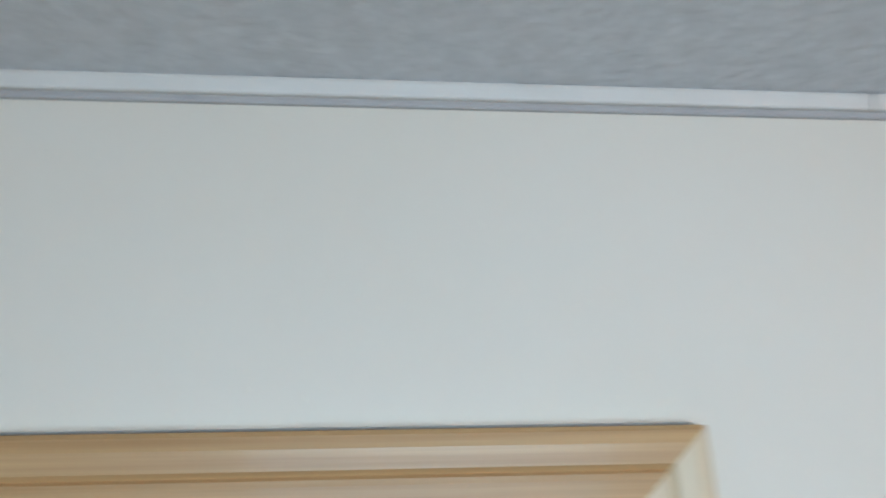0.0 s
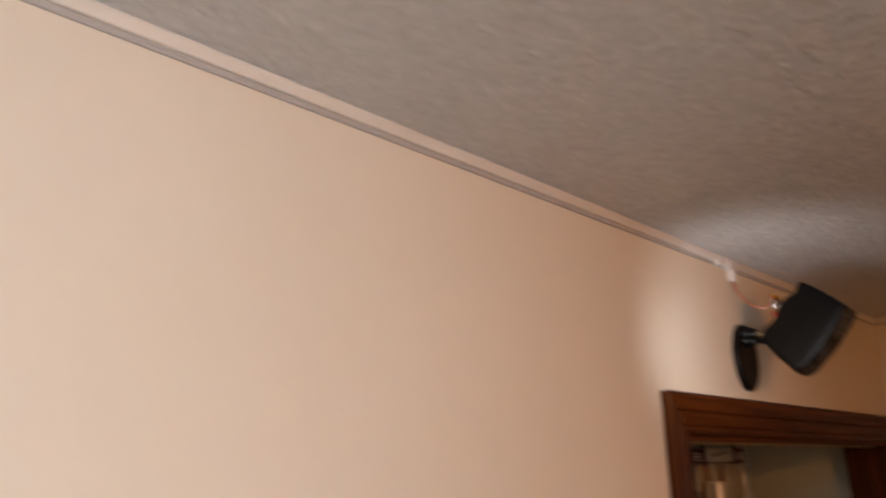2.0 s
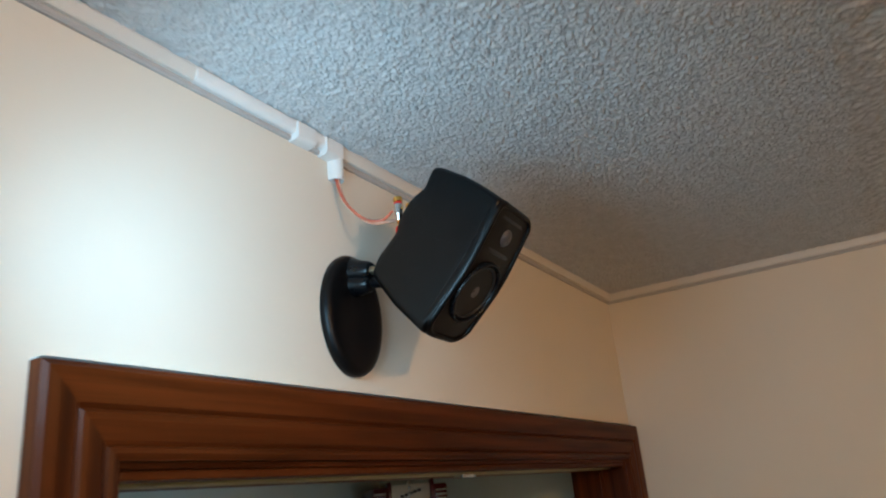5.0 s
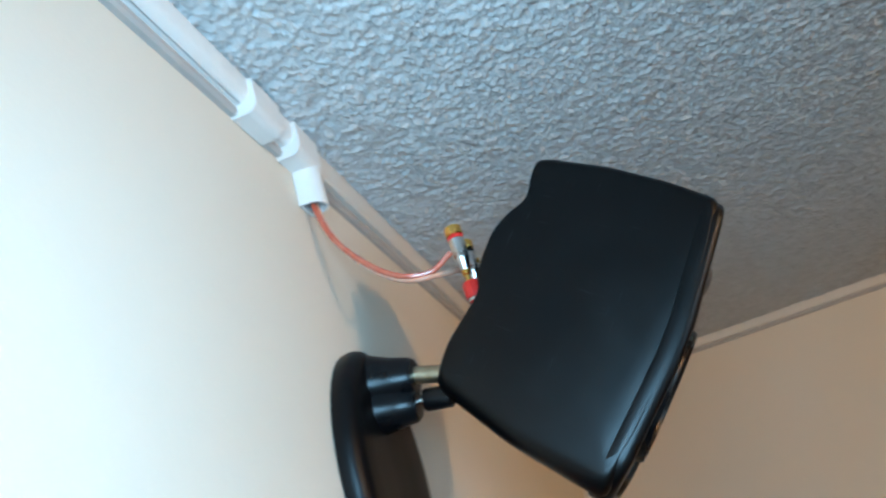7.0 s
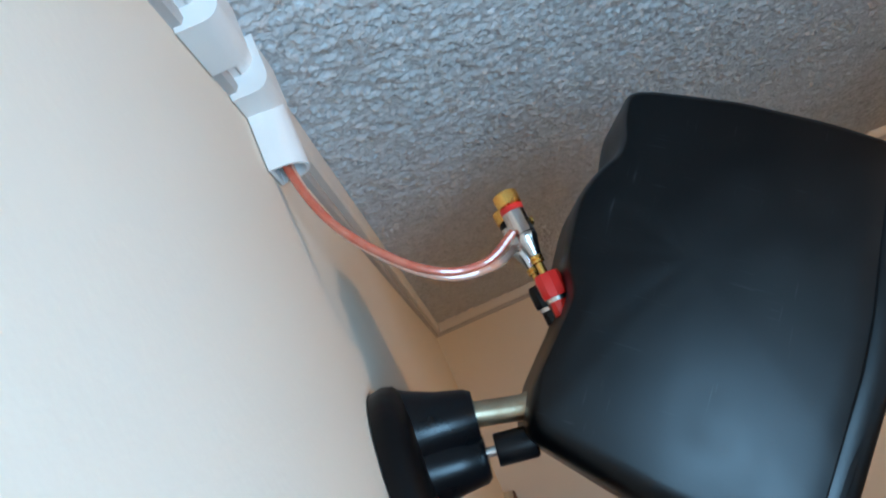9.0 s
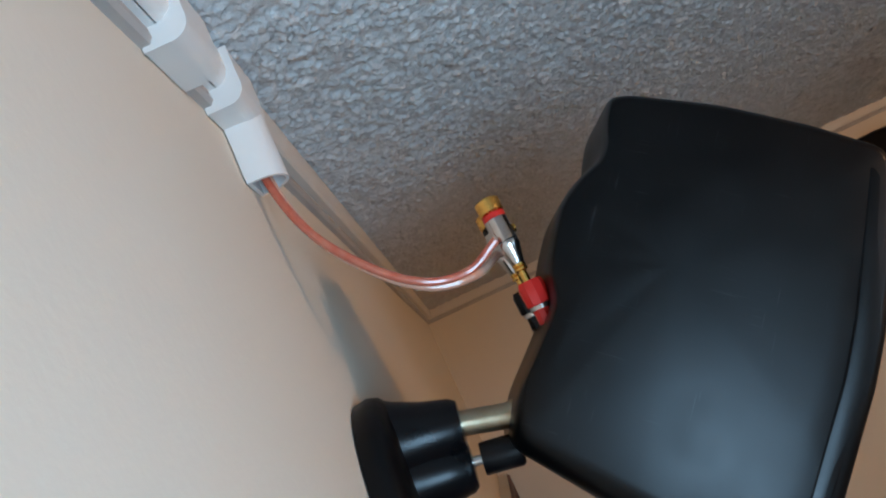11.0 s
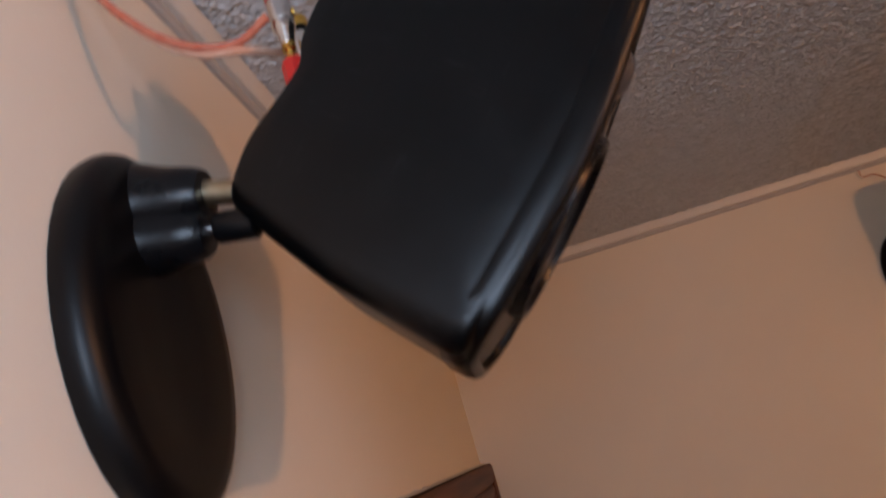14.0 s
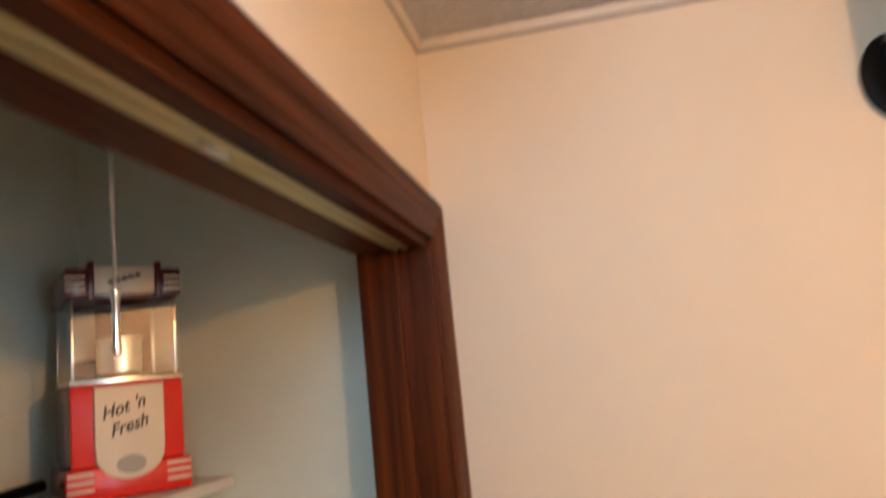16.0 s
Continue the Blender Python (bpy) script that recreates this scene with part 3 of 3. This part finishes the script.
up_v, out_v = Vector((0, -0.663, 0.748)), Vector((0, -0.748, -0.663))
right_v = up_v.cross(out_v)
MAIN = Matrix((right_v, up_v, out_v)).transposed().to_4x4()
MAIN = MAIN @ Matrix.Diagonal((1.0, 1.03, 1.04, 1.0))
MAIN.translation = Vector((SPX, -0.1835, 2.2085))
TURN = pose(SPX, -0.085, 2.25) @ pose(0, 0, 0, 0, 0, 3) @ pose(SPX, -0.085, 2.25).inverted()
MAIN = TURN @ MAIN                              # the front is turned a little away from the doorway
speaker = satellite("loudspeaker", "small matt black loudspeaker tilted down on a wall bracket", MAIN, "satellite loudspeakers")


def wall_bracket(name, label, m, rod_to, group):
    """Oval wall plate with a two-lobed arm, a metal rod and a clamp screw. Local x along the wall, y out, z up, origin in the plate's middle on the wall."""
    br = thing(name, label, "wall bracket", group, at=m)
    rings, n = [], 40
    for grow, y in ((0.0, 0.0006), (0.0008, 0.006), (-0.0008, 0.0105), (-0.005, 0.0135), (-0.012, 0.0142), (-0.03, 0.0125), (-0.05, 0.0115)):
        rings.append([((0.0565 + grow) * math.cos(2 * math.pi * i / n), y, (0.0770 + grow) * math.sin(2 * math.pi * i / n)) for i in range(n)])
    part("plate", loft(rings), M_PLATE, br, "oval satin black plate", angle=0.9)
    tilt = Vector((0, 1, -0.16))
    arm = part("arm", lathe([(0.0215, 0.004), (0.0180, 0.012), (0.0145, 0.024), (0.0125, 0.036), (0.0108, 0.0390), (0, 0.0395)], axis_pose((0.0, 0, 0.0565), tilt), 32), M_BLACK_GLOSS, br, "two-lobed black arm")
    part("lobe", lathe([(0.0190, 0.004), (0.0155, 0.013), (0.0125, 0.025), (0.0108, 0.0345), (0.0088, 0.0367), (0, 0.0372)], axis_pose((0.0, 0, 0.0395), tilt), 32), M_BLACK_GLOSS, arm)
    a, b = Vector((0.0, 0.034, 0.0525)), m.inverted() @ Vector(rod_to)
    far = (b - a).length
    part("rod", lathe([(0.0055, 0), (0.0055, far - 0.003), (0.0064, far), (0.0062, far + 0.004), (0.004, far + 0.0075), (0, far + 0.008)], axis_pose(a, b - a), 20), M_BRASS, br, "worn metal rod with rounded end")
    sc = part("clamp_screw", lathe([(0.0022, 0), (0.0022, 0.012), (0, 0.0121)], axis_pose((0.0, 0.034, 0.0355), tilt), 14), M_CHROME, br)
    part("knob", lathe([(0.0066, 0.0), (0.0070, 0.0008), (0.0070, 0.0165), (0.0060, 0.0175), (0, 0.0176)], axis_pose((0.0, 0.0405, 0.0345), tilt), 18), M_BLACK_GLOSS, sc, "small black clamp knob")
    return br


bracket = wall_bracket("wall_bracket", "black oval wall bracket above the closet casing", pose(-1.0745, 0, 2.1945) @ Matrix.Diagonal((1, -1, 1, 1)), (-1.073, -0.060, 2.2400), "speaker brackets")

# ---------------------------------------------------------------- speaker cable with banana plugs
cable = thing("speaker_cable", "clear two-core speaker cable, one core red-striped", "cable")
RX, BX = SPX - 0.014, SPX + 0.014
core = [(EL - 0.001, -0.008, 2.398), (EL, -0.008, 2.370), (EL + 0.002, -0.016, 2.342), (EL + 0.004, -0.034, 2.317), (EL + 0.006, -0.052, 2.303), (EL + 0.010, -0.070, 2.3005), (RX - 0.004, -0.0855, 2.3075)]
part("core", sweep([(x - 0.0012, y + 0.0008, z + 0.0014) for x, y, z in core], 0.0019), M_CABLE_R, cable, "red-striped core")
core2 = [(x + 0.0014, y - 0.0004, z - 0.0012) for x, y, z in core[:-1]] + [(BX - 0.012, -0.081, 2.3045), (BX, -0.0865, 2.3085)]
part("core", sweep(core2, 0.0019), M_CABLE, cable, "copper-coloured clear core")
for x, band in ((RX, M_RED), (BX, M_BLACK)):
    base = axis_pose((x, -0.0895, 2.2905), (0.05, 0.02, 1)) @ Matrix.Diagonal((1, 1, 0.86, 1))
    plug = part("banana_plug", lathe([(0.0026, 0.0065), (0.0030, 0.0075), (0.0046, 0.0150), (0.0052, 0.0165), (0.0052, 0.0185), (0.0049, 0.0190), (0.0052, 0.0195), (0.0052, 0.032), (0.0046, 0.0325), (0, 0.033)], base, 24), M_CHROME, cable, "chromed banana plug")
    part("pin", lathe([(0.0018, -0.004), (0.0018, 0.0025), (0.0030, 0.0030), (0.0030, 0.0042), (0.0024, 0.0046), (0.0030, 0.0052), (0.0030, 0.0064), (0, 0.0066)], base, 20), M_GOLD, plug, "gold pin with a ringed collar")
    part("collar", lathe([(0.0049, 0.0322), (0.0053, 0.0322), (0.0053, 0.0350), (0.0046, 0.0352), (0, 0.0353)], base, 20), band, plug, "coloured ring")
    knurl = [[(r * (1 + 0.05 * ((i + k) % 2)) * math.cos(2 * math.pi * i / 28), r * (1 + 0.05 * ((i + k) % 2)) * math.sin(2 * math.pi * i / 28), h) for i in range(28)]
             for k, (r, h) in enumerate(((0.0046, 0.0352), (0.0055, 0.0360), (0.0055, 0.0382), (0.0055, 0.0404), (0.0055, 0.0425), (0.0046, 0.0435), (0.0030, 0.0436), (0.0026, 0.0426), (0.0005, 0.0425)))]
    part("cap", loft([[base @ Vector(q) for q in ring] for ring in knurl]), M_GOLD, plug, "knurled gold cap", angle=0.2)
    part("set_screw", lathe([(0.0024, 0.0), (0.0024, 0.0009), (0.0013, 0.0003), (0, 0.0003)], base @ axis_pose((-0.0050, 0.001, 0.0245), (-1, 0.1, 0)), 14), M_GOLD, plug)

# ---------------------------------------------------------------- the second loudspeaker, on the short wall
east_pose = pose(0, -0.822, 2.203, 0, 0, 90) @ Matrix.Diagonal((1, 1, 1, 1))
bracket_2 = wall_bracket("wall_bracket", "black oval wall bracket beside the curtain", east_pose, (-0.075, -0.835, 2.262), "speaker brackets")
o2 = Vector((-0.84, -0.42, -0.16)).normalized()
r2 = Vector((0, 0, 1)).cross(o2).normalized()
u2 = o2.cross(r2).normalized()
SECOND = Matrix((r2, u2, o2)).transposed().to_4x4()
SECOND = SECOND @ Matrix.Diagonal((1.05, 1.12, 1.05, 1.0))
SECOND.translation = Vector((-0.150, -0.905, 2.258))
speaker_2 = satellite("loudspeaker", "small matt black loudspeaker above the curtain", SECOND, "satellite loudspeakers")
cable_2 = thing("speaker_cable", "thin cable from the moulding to the second loudspeaker", "cable")
part("core", sweep([(-0.006, -0.800, 2.398), (-0.006, -0.802, 2.385), (-0.008, -0.822, 2.383), (-0.03, -0.838, 2.355), (-0.075, -0.855, 2.315)], 0.0016), M_CABLE, cable_2)

# ---------------------------------------------------------------- curtain on the short wall
def curtain():
    cu = thing("curtain", "dark red-brown gathered curtain beside the loudspeaker", "curtain")
    rng = random.Random(11)
    rings, n = [], 150
    ph = [rng.random() * 6.28 for _ in range(4)]
    for z in np.linspace(0.55, 2.162, 24):
        row = []
        for i in range(n):
            s = i / (n - 1)
            y = -0.842 - 1.17 * s
            wave = math.sin(s * 92 + ph[0]) + 0.45 * math.sin(s * 47 + ph[1] + z * 0.5) + 0.3 * math.sin(s * 171 + ph[2])
            top = max(0.0, (z - 2.07) / 0.08)
            row.append((-0.055 + 0.016 * wave * (1 - 0.35 * top), y + 0.004 * math.sin(z * 3 + ph[3]), z + 0.006 * top * math.sin(s * 92 + 1.3)))
        rings.append(row)
    bm = loft(rings, closed=False)
    bmesh.ops.solidify(bm, geom=bm.faces[:], thickness=0.002)
    part("cloth", bm, M_CURTAIN, cu, angle=1.2)
    part("rod", sweep([(-0.055, -0.885, 2.118), (-0.055, -2.05, 2.118)], 0.008), M_WOOD, cu, "dark curtain rod")
    part("bracket", box(-0.055, -0.001, -0.905, -0.895, 2.095, 2.110, 0.002), M_WOOD, cu)
    return cu


curtain()

# ---------------------------------------------------------------- inside the closet
shelf = tagged(part("shelf", box(-1.645, CX - 0.002, 0.40, CY - 0.002, SHELF - 0.018, SHELF, 0.002), M_SHELF), "white painted closet shelf", "shelf", kind="structure")


def popcorn_machine(m):
    pm = thing("popcorn_machine", "retro red tabletop popcorn machine with cream sign panel on the shelf", "popcorn machine", at=m)
    # local x across, y back, z up; the front is at y = -0.10
    part("foot_base", box(-0.107, 0.107, -0.090, 0.100, 0.004, 0.055, 0.006), M_MAROON, pm, "dark flared base")
    part("front_foot", box(-0.108, 0.108, -0.109, -0.0905, 0.002, 0.0555, 0.005), M_REDP, pm, "red flared front foot")
    part("body", box(-0.097, 0.097, -0.088, 0.095, 0.058, 0.192, 0.006), M_MAROON, pm, "dark lower body")
    part("front_panel", box(-0.098, 0.098, -0.102, -0.0885, 0.056, 0.192, 0.004), M_REDP, pm, "glossy red front panel")
    for s in (-1, 1):
        for k in range(3):
            part("rib", box(s * 0.062, s * 0.107, -0.1125, -0.106, 0.018 + 0.013 * k, 0.024 + 0.013 * k, 0.002), M_CREAM, pm, "pale raised rib")
    pts = [(-0.060, 0.187), (0.060, 0.187), (0.060, 0.085)]
    for k in range(1, 12):
        a = -k * math.pi / 12
        pts.append((0.060 * math.cos(a), 0.075 + 0.045 * math.sin(a)))
    pts.append((-0.060, 0.085))
    sign = part("sign_panel", loft([[(x, -0.098, z) for x, z in pts], [(x, -0.1095, z) for x, z in pts], [(x * 0.97, -0.111, 0.14 + (z - 0.14) * 0.97) for x, z in pts]]), M_CREAM, pm, "cream panel with script lettering", smooth=False)
    for txt, x, z in (("Hot 'n", -0.048, 0.131), ("Fresh", -0.034, 0.101)):
        cu = bpy.data.curves.new("lettering", "FONT")
        cu.body, cu.size, cu.extrude, cu.shear, cu.offset = txt, 0.030, 0.0004, 0.4, 0.0006
        tmp = bpy.data.objects.new("lettering", cu)
        scene.collection.objects.link(tmp)
        me = bpy.data.meshes.new_from_object(tmp.evaluated_get(bpy.context.evaluated_depsgraph_get()))
        bpy.data.objects.remove(tmp)
        me.materials.clear()
        me.materials.append(M_INK)
        ob = new("lettering", me)
        ob.parent = sign
        ob.matrix_basis = pose(x, -0.1118, z, 90, -14, 0)
    part("badge", lathe([(0.026, 0.0), (0.026, 0.001), (0, 0.0012)], axis_pose((0, -0.1105, 0.055), (0, -1, 0)) @ Matrix.Diagonal((1, 0.6, 1, 1)), 28), material("badge_grey", (0.32, 0.31, 0.27), 0.4), sign, "grey oval badge")
    part("popping_floor", box(-0.090, 0.090, -0.090, 0.087, 0.2012, 0.2045, 0.001), M_HORN, pm, "dark metal chamber floor")
    part("rear_panel", box(-0.088, 0.088, 0.0845, 0.0875, 0.2050, 0.3370, 0.001), M_MAROON, pm, "dark rear panel behind the glass")
    part("ledge", box(-0.100, 0.100, -0.101, 0.097, 0.192, 0.201, 0.002), M_CHROME, pm, "chromed ledge")
    for x0, x1, y0, y1 in ((-0.094, 0.094, -0.094, -0.0915), (-0.094, 0.094, 0.0885, 0.091), (-0.094, -0.0915, -0.0912, 0.0882), (0.0915, 0.094, -0.0912, 0.0882)):
        pane = part("pane", box(x0, x1, y0, y1, 0.2015, 0.338), M_GLASS, pm, "clear pane", smooth=False)
        pane.visible_shadow = False
    for x in (-0.091, 0.091):
        for y in (-0.088, 0.086):
            part("pillar", box(x - 0.0022, x + 0.0022, y - 0.0022, y + 0.0022, 0.2015, 0.338, 0.0006), M_CHROME, pm)
    part("roof", box(-0.094, 0.094, -0.094, 0.092, 0.3385, 0.352, 0.003), M_MAROON, pm, "dark maroon canopy roof")
    for s in (-1, 1):
        block = part("corner_block", box(s * 0.058, s * 0.104, -0.104, 0.098, 0.340, 0.392, 0.006), M_MAROON, pm, "dark maroon corner block")
        part("corner_post", box(s * 0.054, s * 0.066, -0.107, -0.085, 0.336, 0.404, 0.003), M_MAROON, block)
        for k in range(3):
            part("rib", box(s * 0.070, s * 0.1045, -0.1065, -0.1035, 0.352 + 0.011 * k, 0.356 + 0.011 * k, 0.001), M_CREAM, block)
    top = part("header_sign", box(-0.054, 0.054, -0.102, -0.092, 0.346, 0.396, 0.002), M_CREAM, pm, "pale header sign")
    for k in range(5):
        part("lettering_bar", box(-0.030 + 0.012 * k, -0.020 + 0.012 * k, -0.1035, -0.1019, 0.364 + 0.003 * k, 0.371 + 0.003 * k), M_INK, top, smooth=False)
    kettle = part("kettle", lathe([(0, 0.0), (0.036, 0.0), (0.041, 0.006), (0.041, 0.060), (0.044, 0.062), (0.044, 0.067), (0, 0.070)], Matrix.Translation((0.0, -0.030, 0.206)), 36), M_STEEL, pm, "brushed metal kettle")
    part("hanger", sweep([(-0.005, -0.035, 0.276), (-0.005, -0.035, 0.338)], 0.005), M_CHROME, kettle)
    part("box_behind", box(-0.075, -0.030, 0.04, 0.085, 0.240, 0.330, 0.003), M_COVER, pm, "dull beige motor cover")
    return pm


popcorn_machine(pose(-0.180, 0.544, SHELF, 0, 0, -44) @ Matrix.Diagonal((0.87, 0.87, 0.935, 1.0)))

handle = tagged(part("pan_handle", sweep([(-0.395, 0.670, SHELF + 0.011), (-0.311, 0.654, SHELF + 0.021), (-0.243, 0.640, SHELF + 0.028)], 0.0105), M_BLACK), "black rounded handle lying on the closet shelf", "handle")

chain = thing("pull_chain", "bead pull chain with a long metal pull in the closet", "pull chain")
bm = bmesh.new()
zz = 1.909
while zz < H - 0.002:
    bmesh.ops.create_icosphere(bm, subdivisions=1, radius=0.0036, matrix=Matrix.Translation((-0.660 + 0.0008 * math.sin(zz * 40), 0.206, zz)))
    zz += 0.0095
part("beads", bm, M_CHROME, chain, "small metal beads")
part("pull", lathe([(0.0, 0.0), (0.0045, 0.001), (0.0052, 0.012), (0.0036, 0.020), (0.0034, 0.072), (0.0050, 0.076), (0.0050, 0.086), (0.003, 0.089), (0, 0.0895)], Matrix.Translation((-0.660, 0.206, 1.838)) @ Matrix.Diagonal((1.1, 1.1, 0.76, 1)), 18), M_CHROME, chain, "long pale metal pull")

# ---------------------------------------------------------------- window behind the camera and the ceiling lamp
def window(name, label, m, width, z0, z1):
    """Two-pane window. Local x along the wall, y outwards, the wall's inner face at y = 0."""
    win = thing(name, label, "window", kind="structure", at=m)
    h = width / 2
    for a, b, c, d in ((-h, -h + 0.05, z0, z1), (h - 0.05, h, z0, z1), (-h + 0.05, h - 0.05, z0, z0 + 0.05), (-h + 0.05, h - 0.05, z1 - 0.05, z1), (-0.03, 0.03, z0 + 0.05, z1 - 0.05)):
        part("frame_bar", box(a, b, 0.05, 0.09, c, d, 0.003), M_SHELF, win)
    for a, b in ((-h + 0.05, -0.03), (0.03, h - 0.05)):
        p = part("pane", box(a, b, 0.068, 0.072, z0 + 0.05, z1 - 0.05), M_GLASS, win, smooth=False)
        p.visible_shadow = False
    return win


window("window_1", "white two-pane window in the far wall", pose((WIN[0] + WIN[1]) / 2, SOUTH, 0, 0, 0, 180), WIN[1] - WIN[0], WIN[2], WIN[3])
lampthing = thing("ceiling_lamp", "small ceiling lamp with a metal canopy", "lamp")
part("canopy", lathe([(0.0, 0.0), (0.065, 0.0), (0.060, -0.018), (0.02, -0.03), (0.012, -0.045), (0, -0.046)], Matrix.Translation((LAMP[0], LAMP[1], H - 0.006)), 32), M_BRASS, lampthing)
